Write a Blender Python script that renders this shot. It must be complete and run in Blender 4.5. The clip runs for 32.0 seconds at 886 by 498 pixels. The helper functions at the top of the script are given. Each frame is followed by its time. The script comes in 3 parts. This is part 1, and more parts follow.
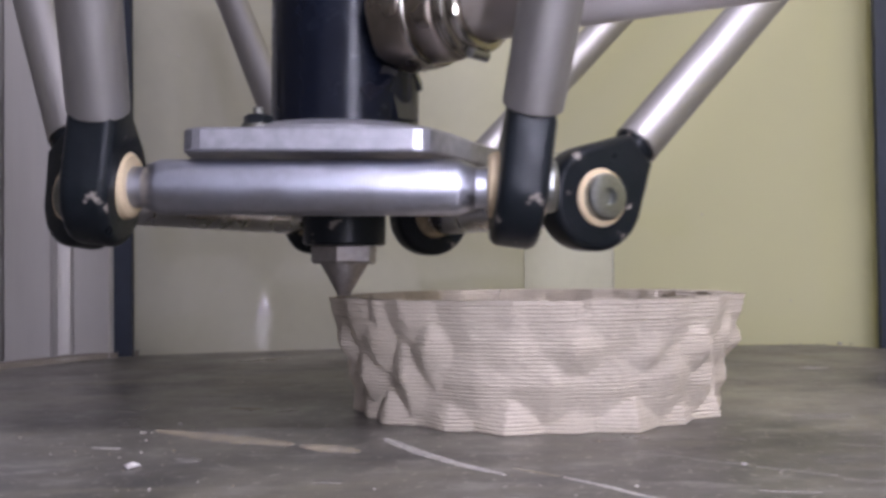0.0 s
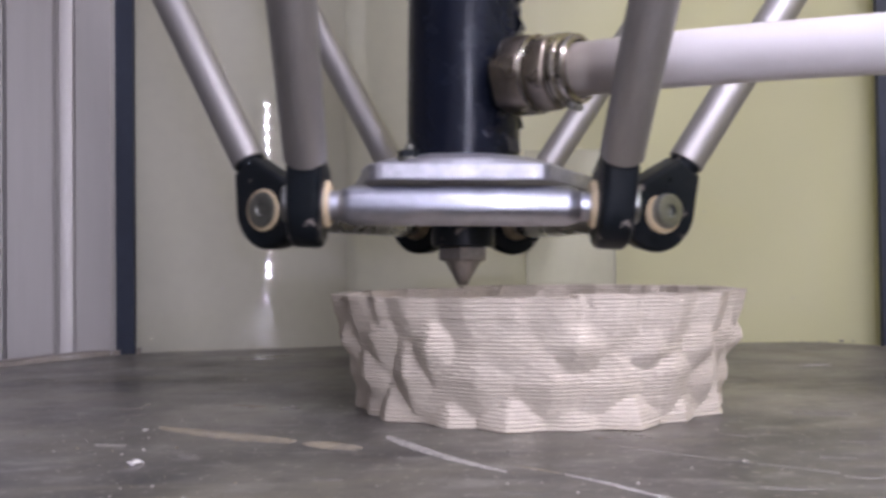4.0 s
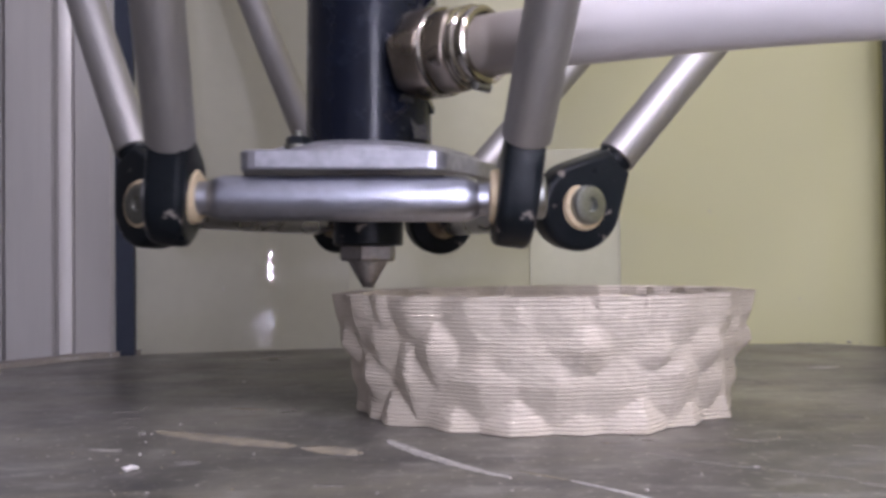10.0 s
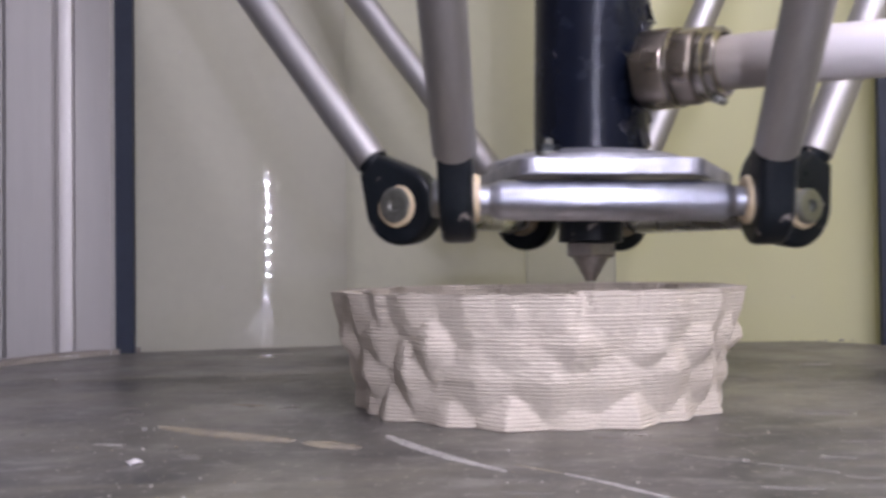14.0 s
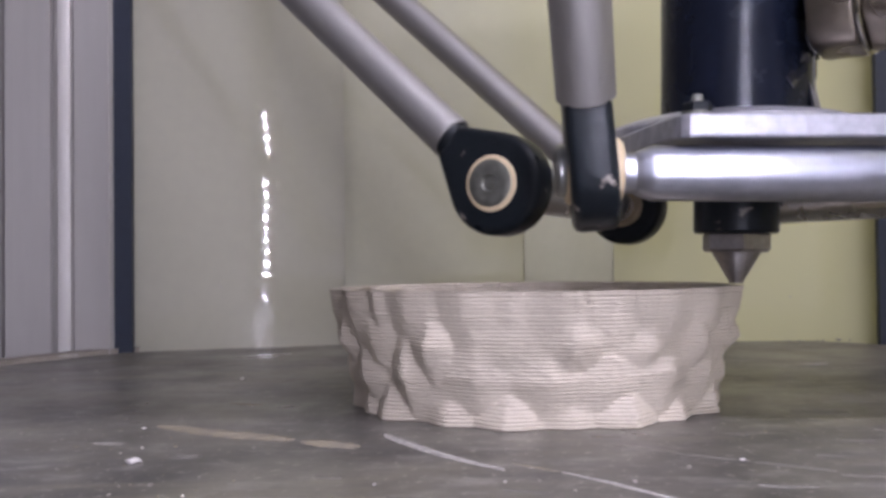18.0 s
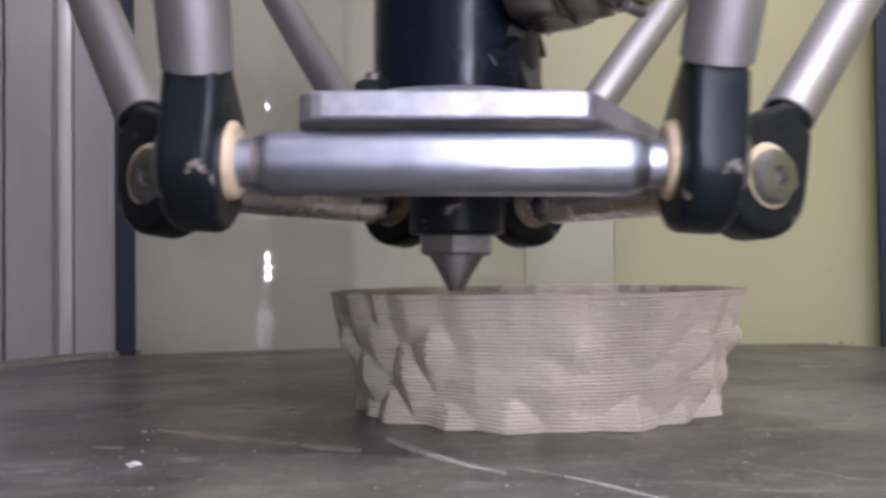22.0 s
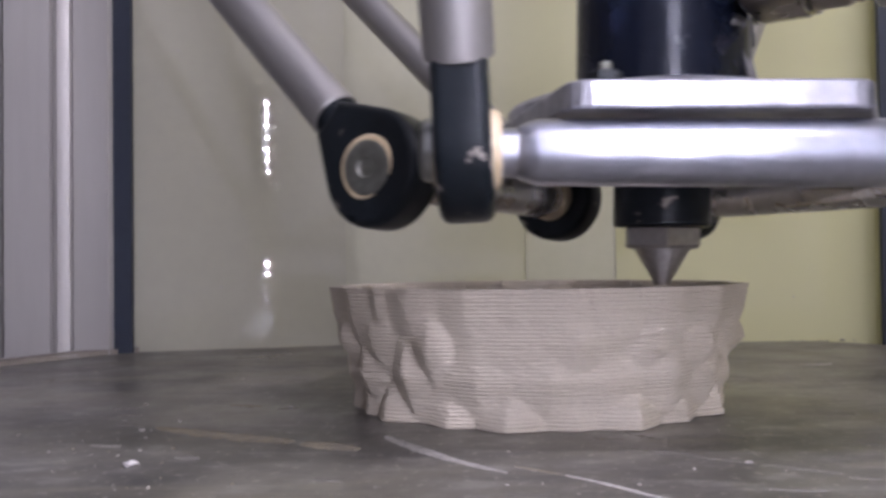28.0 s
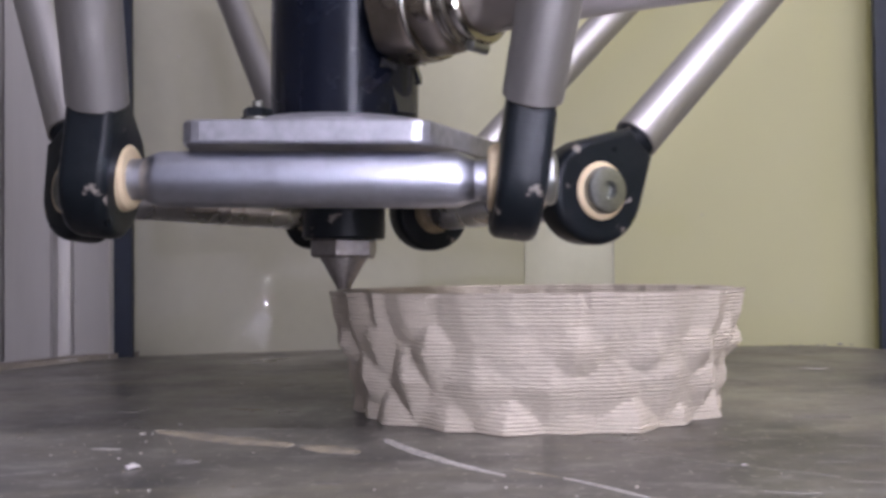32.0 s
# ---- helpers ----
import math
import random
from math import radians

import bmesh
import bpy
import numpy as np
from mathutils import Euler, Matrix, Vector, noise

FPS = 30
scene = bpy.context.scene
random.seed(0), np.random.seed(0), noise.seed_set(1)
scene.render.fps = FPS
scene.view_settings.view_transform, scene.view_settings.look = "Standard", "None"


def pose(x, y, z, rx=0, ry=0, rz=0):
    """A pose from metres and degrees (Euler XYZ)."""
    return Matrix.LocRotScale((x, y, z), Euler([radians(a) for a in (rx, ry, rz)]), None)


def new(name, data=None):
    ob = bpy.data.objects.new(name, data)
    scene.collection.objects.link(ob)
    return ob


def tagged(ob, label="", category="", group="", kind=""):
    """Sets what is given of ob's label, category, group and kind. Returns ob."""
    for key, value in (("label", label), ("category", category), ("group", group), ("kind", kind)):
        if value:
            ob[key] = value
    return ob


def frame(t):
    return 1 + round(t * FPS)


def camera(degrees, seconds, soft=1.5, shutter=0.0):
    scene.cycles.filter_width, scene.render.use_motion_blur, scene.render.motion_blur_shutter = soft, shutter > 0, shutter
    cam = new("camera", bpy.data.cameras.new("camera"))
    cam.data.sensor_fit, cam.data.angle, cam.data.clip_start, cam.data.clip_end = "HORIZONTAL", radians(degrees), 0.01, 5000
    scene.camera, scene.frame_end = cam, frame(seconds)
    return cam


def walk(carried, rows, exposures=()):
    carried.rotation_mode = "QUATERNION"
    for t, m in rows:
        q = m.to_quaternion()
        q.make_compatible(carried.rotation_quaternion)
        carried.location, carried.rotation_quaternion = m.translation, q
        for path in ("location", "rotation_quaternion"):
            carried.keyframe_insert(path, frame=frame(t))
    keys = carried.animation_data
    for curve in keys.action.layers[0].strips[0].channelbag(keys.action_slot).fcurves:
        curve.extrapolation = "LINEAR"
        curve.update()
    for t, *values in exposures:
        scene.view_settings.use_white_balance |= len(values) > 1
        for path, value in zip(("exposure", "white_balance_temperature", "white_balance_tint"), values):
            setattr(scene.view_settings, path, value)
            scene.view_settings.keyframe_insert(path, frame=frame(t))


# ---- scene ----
# A clay-printing delta machine: a round slate-grey bed, a half-printed pot on it, and the
# print head that circles over the pot's rim. Metres; the bed's top is z = 0.
MM = 0.001
EYE = 0.0362
POT = Vector((0.0245, 0.2400))       # centre of pot and bed
cam = camera(53.85, 32.0, soft=3.3, shutter=0.6)
# seconds, shift ahead (mm), yaw, pitch, lean
ROWS = [
    (0,-0.02,-0.106,1.348,0.687), (0.5,0.08,-0.038,1.3,0.697), (1,0.31,-0.065,1.199,0.722), (1.5,-0.41,-0.03,1.089,0.708),
    (2,1.89,-0.049,1.063,0.682), (2.5,-0.2,0.035,1.084,0.71), (3,-0.2,0.028,1.143,0.693), (3.5,-0.25,0.033,1.146,0.694),
    (5.5,-0.28,-0.106,1.379,0.709), (6,-0.34,-0.025,1.329,0.711), (6.5,0.03,-0.051,1.178,0.71), (7,-0.16,-0.032,1.031,0.693),
    (7.5,0.71,-0.048,1.03,0.687), (8,0.49,0.032,1.098,0.69), (8.5,-0.8,0.042,1.074,0.706), (9,-0.14,0.026,1.14,0.697),
    (9.5,-0.13,0.021,1.193,0.696), (10,3.82,0.193,1.232,0.73), (10.5,4.36,-0.06,1.304,0.724), (11,3.2,-0.123,1.417,0.7),
    (11.5,3.72,-0.052,1.279,0.715), (12,3.46,-0.084,1.223,0.72), (12.5,3.46,-0.071,0.99,0.681), (13,-1.61,-0.025,1.012,0.694),
    (13.5,-0.18,0.03,1.082,0.709), (14,-0.03,-0.006,1.133,0.697), (14.5,-0.14,0.026,1.14,0.697), (16.5,0.12,-0.034,1.351,0.7),
    (17,0.34,-0.053,1.214,0.716), (17.5,-0.39,-0.008,1.061,0.71), (18,-0.66,-0.116,1.109,0.683), (18.5,-0.35,0.034,1.082,0.713),
    (19,-0.22,0.037,1.085,0.699), (19.5,-0.23,0.042,1.134,0.724), (20,-3.5,-0.077,1.113,0.69), (20.5,2.73,0.223,1.211,0.725),
    (21,-0.35,0.074,1.262,0.703), (21.5,-0.45,-0.088,1.368,0.705), (22,-0.05,-0.029,1.291,0.706), (22.5,-0.29,-0.035,1.251,0.707),
    (23,-0.86,0.008,1.111,0.709), (23.5,-0.16,-0.032,1.031,0.693), (24,-0.1,0.026,1.084,0.697), (24.5,-0.05,0.021,1.081,0.696),
    (25,-0.14,-0.015,1.14,0.691), (25.5,-0.88,0.042,1.188,0.705), (27.5,0.14,-0.014,1.182,0.711), (28,1.58,-0.029,1.103,0.698),
    (28.5,2.54,-0.174,1.023,0.685), (29,2.46,0.003,1.073,0.718), (29.5,2.12,0.02,1.105,0.692), (30,-0.09,0.021,1.137,0.696),
    (30.5,-0.09,0.021,1.137,0.696), (31,0.3,0.03,1.212,0.726), (31.5,1.85,0.172,1.263,0.739), (32,0.08,-0.091,1.397,0.691),
]
walk(cam, [(t, pose(0, ahead * MM, EYE, 90 + pitch, lean, yaw)) for t, ahead, yaw, pitch, lean in ROWS],
     exposures=[(t, ev + 0.17, 6000, 30) for t, ev in ((0, 0.82), (1.5, 0.80), (3, 0.86), (4.5, 0.81), (6, 0.78), (7, 0.78), (8.5, 0.82), (9.5, 0.82), (11, 0.72), (12.5, 0.84), (14, 0.86),
        (16.5, 0.82), (17, 0.83), (18, 0.82), (19.5, 0.82), (22, 0.76), (24, 0.83), (25.2, 0.81), (27, 0.79), (28, 0.79), (29.5, 0.82), (31, 0.81), (32, 0.81))])

# ---- world and light ----
world = bpy.data.worlds.new("room_light")
scene.world = world
world.use_nodes = True
world.node_tree.nodes["Background"].inputs[0].default_value = (0.96, 0.97, 1.0, 1)
world.node_tree.nodes["Background"].inputs[1].default_value = 0.315
LED_GLOW = 350.0


# ---- materials ----
def material(name, colour, rough=0.5, metal=0.0, grain=0.0, grain_size=900.0, stain=0.0, stain_size=60.0,
             stain_colour=None, bump=0.0, coat=0.0, stretch=(1, 1, 1), rough_var=0.0, spec=0.5, specks=0.0):
    """A node material: colour varied by fine grain and by large stains, with relief and uneven gloss."""
    m = bpy.data.materials.new(name)
    m.use_nodes = True
    nt = m.node_tree
    b = nt.nodes["Principled BSDF"]
    b.inputs["Roughness"].default_value = rough
    b.inputs["Metallic"].default_value = metal
    b.inputs["Coat Weight"].default_value = coat
    b.inputs["Specular IOR Level"].default_value = spec
    co = nt.nodes.new("ShaderNodeTexCoord")
    mp = nt.nodes.new("ShaderNodeMapping")
    mp.inputs["Scale"].default_value = stretch
    nt.links.new(co.outputs["Object"], mp.inputs[0])

    def tex(size, detail=4):
        n = nt.nodes.new("ShaderNodeTexNoise")
        n.inputs["Scale"].default_value = size
        n.inputs["Detail"].default_value = detail
        nt.links.new(mp.outputs[0], n.inputs["Vector"])
        return n.outputs["Fac"]

    def ramp(fac, lo, hi, a, z):
        r = nt.nodes.new("ShaderNodeMapRange")
        r.inputs[1].default_value, r.inputs[2].default_value = lo, hi
        r.inputs[3].default_value, r.inputs[4].default_value = a, z
        nt.links.new(fac, r.inputs[0])
        return r.outputs[0]

    def mix(fac, a, z, kind="MIX"):
        x = nt.nodes.new("ShaderNodeMix")
        x.data_type, x.blend_type = "RGBA", kind
        nt.links.new(fac, x.inputs[0])
        for sock, v in ((x.inputs[6], a), (x.inputs[7], z)):
            if isinstance(v, tuple):
                sock.default_value = (*v, 1)
            else:
                nt.links.new(v, sock)
        return x.outputs[2]

    out = None
    fine = tex(grain_size)
    broad = tex(stain_size, 6)
    base = colour
    if stain:
        out = mix(ramp(broad, 0.42, 0.68, 0.0, stain), base, stain_colour or tuple(c * 0.6 for c in colour))
        base = out
    if grain:
        dark = tuple(c * (1 - grain) for c in colour)
        out = mix(ramp(fine, 0.35, 0.7, 0.0, 0.7), base, dark)
        base = out
    if specks:
        out = mix(ramp(tex(240, 3), 0.665, 0.72, 0.0, specks), base, (0.42, 0.37, 0.32))
        base = out
    if out is None:
        b.inputs["Base Color"].default_value = (*colour, 1)
    else:
        nt.links.new(out, b.inputs["Base Color"])
    if rough_var:
        nt.links.new(ramp(broad, 0.3, 0.7, max(rough - rough_var, 0.02), min(rough + rough_var, 1)), b.inputs["Roughness"])
    if bump:
        bp = nt.nodes.new("ShaderNodeBump")
        bp.inputs["Strength"].default_value = bump
        bp.inputs["Distance"].default_value = 0.0003
        nt.links.new(fine, bp.inputs["Height"])
        nt.links.new(bp.outputs[0], b.inputs["Normal"])
    return m


def glow(name, colour, strength):
    m = bpy.data.materials.new(name)
    m.use_nodes = True
    b = m.node_tree.nodes["Principled BSDF"]
    b.inputs["Base Color"].default_value = (0.8, 0.8, 0.8, 1)
    b.inputs["Emission Color"].default_value = (*colour, 1)
    b.inputs["Emission Strength"].default_value = strength
    return m


CLAY = material("clay", (0.53, 0.468, 0.378), 0.75, grain=0.12, grain_size=1500, stain=0.35, stain_size=70, stain_colour=(0.485, 0.42, 0.325), bump=0.25)
CLAY_DRY = material("dried_clay_smear", (0.30, 0.256, 0.18), 0.75, grain=0.3, grain_size=900, stain=0.8, stain_size=260, stain_colour=(0.15, 0.135, 0.12), bump=0.3)
CLAY_LEDGE = material("dusty_ledge", (0.30, 0.265, 0.225), 0.7, grain=0.3, grain_size=500, stain=0.7, stain_size=60, stain_colour=(0.19, 0.17, 0.15), bump=0.3)
CLAY_FAINT = material("faint_clay_film", (0.215, 0.198, 0.175), 0.6, grain=0.4, grain_size=900, stain=0.9, stain_size=300, stain_colour=(0.13, 0.12, 0.11))
CLAY_WHITE = material("white_clay_crumb", (0.60, 0.57, 0.54), 0.9, grain=0.1, grain_size=900)
CLAY_PALE = material("pale_clay_scrape", (0.40, 0.375, 0.335), 0.7, grain=0.4, grain_size=1200, stain=0.8, stain_size=330, stain_colour=(0.22, 0.205, 0.195))


def bed_material():
    """Dark grey slate under a thin uneven haze of clay, with specks and fine scratches."""
    m = bpy.data.materials.new("slate_grey_bed")
    m.use_nodes = True
    nt = m.node_tree
    b = nt.nodes["Principled BSDF"]
    co = nt.nodes.new("ShaderNodeTexCoord")

    def tex(size, detail, scale=(1, 1, 1), turn=0.0, lo=0.4, hi=0.6, top=1.0, rough=0.6, warp=0.0):
        mp = nt.nodes.new("ShaderNodeMapping")
        mp.inputs["Scale"].default_value = scale
        mp.inputs["Rotation"].default_value = (0, 0, radians(turn))
        n = nt.nodes.new("ShaderNodeTexNoise")
        n.inputs["Scale"].default_value, n.inputs["Detail"].default_value = size, detail
        n.inputs["Roughness"].default_value, n.inputs["Distortion"].default_value = rough, warp
        r = nt.nodes.new("ShaderNodeMapRange")
        r.inputs[1].default_value, r.inputs[2].default_value, r.inputs[4].default_value = lo, hi, top
        nt.links.new(co.outputs["Object"], mp.inputs[0])
        nt.links.new(mp.outputs[0], n.inputs["Vector"])
        nt.links.new(n.outputs["Fac"], r.inputs[0])
        return r.outputs[0]

    def mix(fac, a, z):
        x = nt.nodes.new("ShaderNodeMix")
        x.data_type = "RGBA"
        nt.links.new(fac, x.inputs[0])
        for sock, v in ((x.inputs[6], a), (x.inputs[7], z)):
            if isinstance(v, tuple):
                sock.default_value = (*v, 1)
            else:
                nt.links.new(v, sock)
        return x.outputs[2]

    c = mix(tex(14, 7, lo=0.38, hi=0.66, warp=0.6), (0.050, 0.046, 0.044), (0.175, 0.160, 0.128))
    c = mix(tex(34, 6, (0.5, 1.4, 1), 18, 0.52, 0.70, 0.65, warp=1.0), c, (0.205, 0.184, 0.128))
    c = mix(tex(55, 5, (0.35, 1.6, 1), -14, 0.55, 0.68, 0.5), c, (0.058, 0.054, 0.053))
    c = mix(tex(60, 4, (0.05, 2.2, 1), 22, 0.66, 0.72, 0.45, 0.5), c, (0.240, 0.225, 0.205))
    c = mix(tex(70, 4, (0.05, 2.4, 1), -35, 0.67, 0.72, 0.40, 0.5), c, (0.235, 0.220, 0.205))
    c = mix(tex(130, 6, lo=0.50, hi=0.66, top=0.45, rough=0.75), c, (0.048, 0.044, 0.042))
    c = mix(tex(420, 3, lo=0.60, hi=0.69, top=0.8), c, (0.320, 0.290, 0.245))
    c = mix(tex(190, 5, lo=0.60, hi=0.70, top=0.6), c, (0.235, 0.215, 0.185))
    c = mix(tex(120, 6, (0.50, 1.4, 1), 6, 0.53, 0.65, 0.62, 0.7), c, (0.255, 0.238, 0.212))
    c = mix(tex(90, 6, (0.35, 1.3, 1), -10, 0.56, 0.68, 0.50, 0.7), c, (0.052, 0.050, 0.052))
    nt.links.new(c, b.inputs["Base Color"])
    r = nt.nodes.new("ShaderNodeMapRange")
    r.inputs[3].default_value, r.inputs[4].default_value = 0.27, 0.48
    nt.links.new(tex(20, 6, lo=0.35, hi=0.65), r.inputs[0])
    nt.links.new(r.outputs[0], b.inputs["Roughness"])
    bp = nt.nodes.new("ShaderNodeBump")
    bp.inputs["Strength"].default_value, bp.inputs["Distance"].default_value = 0.12, 0.0003
    nt.links.new(tex(300, 4, lo=0.2, hi=0.8), bp.inputs["Height"])
    nt.links.new(bp.outputs[0], b.inputs["Normal"])
    return m


SLATE = bed_material()
ALU = material("turned_aluminium", (0.76, 0.76, 0.80), 0.29, 1.0, grain=0.18, grain_size=500, stain=0.3, stain_size=120, bump=0.05, rough_var=0.08)


def turned(m, amount, axis):
    """Fine turning marks round the axis draw the highlights out along it."""
    nt = m.node_tree
    b = nt.nodes["Principled BSDF"]
    tangent = nt.nodes.new("ShaderNodeTangent")
    tangent.direction_type, tangent.axis = "RADIAL", axis
    b.inputs["Anisotropic"].default_value = amount
    b.inputs["Anisotropic Rotation"].default_value = 0.25
    nt.links.new(tangent.outputs[0], b.inputs["Tangent"])


BAR_ALU = material("turned_aluminium_bar", (0.53, 0.55, 0.625), 0.40, 1.0, grain=0.15, grain_size=500, stain=0.55, stain_size=150, bump=0.04, rough_var=0.10)
turned(BAR_ALU, 0.45, "X")
ALU_CAST = material("worn_cast_aluminium", (0.52, 0.52, 0.555), 0.48, 0.85, grain=0.35, grain_size=420, stain=0.7, stain_size=150, stain_colour=(0.36, 0.355, 0.38), bump=0.45, rough_var=0.14)
ROD = material("satin_steel_tube", (0.445, 0.428, 0.41), 0.56, 1.0, grain=0.12, grain_size=700, stain=0.3, stain_size=70, bump=0.04, stretch=(1, 1, 0.2), rough_var=0.06)
STEEL = material("zinc_plated_steel", (0.34, 0.35, 0.335), 0.34, 1.0, grain=0.25, grain_size=900, bump=0.2)
BRASSY = material("dirty_nickel_fitting", (0.31, 0.268, 0.218), 0.32, 1.0, grain=0.3, grain_size=350, stain=0.6, stain_size=110, stain_colour=(0.22, 0.18, 0.135), bump=0.2, rough_var=0.15)
CLAMP = material("bright_clamp_steel", (0.47, 0.435, 0.37), 0.17, 1.0, grain=0.3, grain_size=350, stain=0.6, stain_size=160, stain_colour=(0.25, 0.21, 0.16), bump=0.3, rough_var=0.08)
NOZZLE = material("grey_nozzle_metal", (0.35, 0.325, 0.31), 0.42, 0.9, grain=0.3, grain_size=700, stain=0.5, stain_size=160, stain_colour=(0.33, 0.28, 0.24), bump=0.2)
BLACK = material("black_plastic", (0.008, 0.0105, 0.013), 0.34, grain=0.2, grain_size=800, stain=0.2, stain_size=130, stain_colour=(0.022, 0.022, 0.024), bump=0.15, rough_var=0.08, spec=0.16, specks=0.5)
TUBE = material("glossy_black_tube", (0.004, 0.0055, 0.011), 0.25, grain=0.2, grain_size=500, stain=0.2, stain_size=90, stain_colour=(0.010, 0.016, 0.030), bump=0.06, rough_var=0.05, spec=0.20)
TAPE = material("wrinkled_black_tape", (0.010, 0.011, 0.018), 0.12, grain=0.2, grain_size=300, bump=0.5, spec=0.9)
# a darker cream for the two rear bearing balls
CREAM_DARK = material("dark_cream_polymer", (0.36, 0.285, 0.185), 0.5, grain=0.3, grain_size=500, stain=0.8, stain_size=200, stain_colour=(0.14, 0.115, 0.08))
STEEL_DULL_SHADED = material("dull_and_shaded_zinc_steel", (0.22, 0.22, 0.19), 0.48, 0.8, grain=0.35, grain_size=700, stain=0.6, stain_size=220, stain_colour=(0.09, 0.09, 0.075), bump=0.3)
CREAM = material("cream_polymer", (0.62, 0.50, 0.32), 0.45, grain=0.1, grain_size=700, stain=0.3, stain_size=150, stain_colour=(0.5, 0.38, 0.24))
PANEL_GREY = material("grey_acrylic_sheet", (0.50, 0.486, 0.405), 0.018, grain=0.05, grain_size=200, stain=0.3, stain_size=9, stain_colour=(0.46, 0.455, 0.365), spec=1.0)
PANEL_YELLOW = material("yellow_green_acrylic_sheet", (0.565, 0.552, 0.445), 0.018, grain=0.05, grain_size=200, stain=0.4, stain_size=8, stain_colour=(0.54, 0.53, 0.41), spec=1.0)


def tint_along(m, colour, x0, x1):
    """The base colour changes along x, from its first colour at x0 to the given one at x1."""
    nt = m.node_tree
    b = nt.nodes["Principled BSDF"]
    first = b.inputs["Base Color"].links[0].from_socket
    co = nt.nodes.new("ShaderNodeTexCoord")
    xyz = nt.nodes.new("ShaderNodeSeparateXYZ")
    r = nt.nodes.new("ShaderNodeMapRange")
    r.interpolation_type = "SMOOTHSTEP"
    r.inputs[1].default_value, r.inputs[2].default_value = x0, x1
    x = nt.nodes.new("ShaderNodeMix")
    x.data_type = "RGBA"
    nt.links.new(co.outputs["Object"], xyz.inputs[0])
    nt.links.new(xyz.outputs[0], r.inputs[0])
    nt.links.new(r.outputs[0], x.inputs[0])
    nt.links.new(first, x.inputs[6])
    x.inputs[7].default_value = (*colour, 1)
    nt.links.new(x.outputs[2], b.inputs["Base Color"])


def translucent(m, gain, amount):
    """Daylight from outside comes through the sheet and leaves it scattered, in the sheet's own tint."""
    nt = m.node_tree
    b, out = nt.nodes["Principled BSDF"], nt.nodes["Material Output"]
    t = nt.nodes.new("ShaderNodeBsdfTranslucent")
    k = nt.nodes.new("ShaderNodeMix")
    k.data_type, k.blend_type = "RGBA", "MULTIPLY"
    k.inputs[0].default_value = 1.0
    k.inputs[7].default_value = (gain, gain, gain, 1)
    nt.links.new(b.inputs["Base Color"].links[0].from_socket, k.inputs[6])
    nt.links.new(k.outputs[2], t.inputs[0])
    x = nt.nodes.new("ShaderNodeMixShader")
    x.inputs[0].default_value = amount
    nt.links.new(b.outputs[0], x.inputs[1])
    nt.links.new(t.outputs[0], x.inputs[2])
    nt.links.new(x.outputs[0], out.inputs["Surface"])


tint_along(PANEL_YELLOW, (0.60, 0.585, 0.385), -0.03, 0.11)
# hose colour: darker beige at the fitting, paler further along
HOSE = material("white_hose_darker_at_fitting", (0.27, 0.235, 0.20), 0.38, grain=0.06, grain_size=300, stain=0.5, stain_size=60, stain_colour=(0.23, 0.195, 0.16))
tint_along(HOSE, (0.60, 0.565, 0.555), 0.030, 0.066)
translucent(PANEL_GREY, 1.5, 0.5)
translucent(PANEL_YELLOW, 1.5, 0.5)
PROFILE = material("anodised_profile", (0.50, 0.475, 0.45), 0.48, 0.30, grain=0.06, grain_size=400, stain=0.25, stain_size=20, stretch=(1, 1, 0.1), bump=0.03)
PANEL_BLOCKER = material("light_blocking_grey_sheet", (0.16, 0.153, 0.145), 0.35, grain=0.1, grain_size=200, stain=0.3, stain_size=9)
RUBBER = material("dark_blue_grey_seal", (0.018, 0.024, 0.040), 0.5, grain=0.2, grain_size=300)
PAPER = material("thin_notice_sheet", (0.505, 0.491, 0.337), 0.4, grain=0.06, grain_size=200)
INK = material("faded_print", (0.40, 0.39, 0.28), 0.4)
FLOOR = material("grey_bench", (0.22, 0.21, 0.20), 0.6, grain=0.2, grain_size=60, stain=0.4, stain_size=5)
LED = glow("white_led", (0.90, 0.95, 1.0), LED_GLOW)
BAR_LAMP = glow("lamp_bar_glow", (0.95, 0.97, 1.0), 180.0)
TAPE_WHITE = material("white_led_tape", (0.75, 0.75, 0.74), 0.5, grain=0.05)


# ---- mesh helpers ----
def part(name, bm, mat, parent=None, label="", smooth=35):
    me = bpy.data.meshes.new(name)
    bm.normal_update()
    for e in bm.edges:
        if len(e.link_faces) == 2 and e.calc_face_angle(0) > radians(smooth):
            e.smooth = False
    for fc in bm.faces:
        fc.smooth = True
    bm.to_mesh(me)
    bm.free()
    me.materials.append(mat)
    ob = new(name, me)
    if parent is not None:
        ob.parent = parent
    if label:
        ob["label"] = label
    return ob


def thing(name, label, category, kind="", group=""):
    return tagged(new(name), label, category, group, kind)


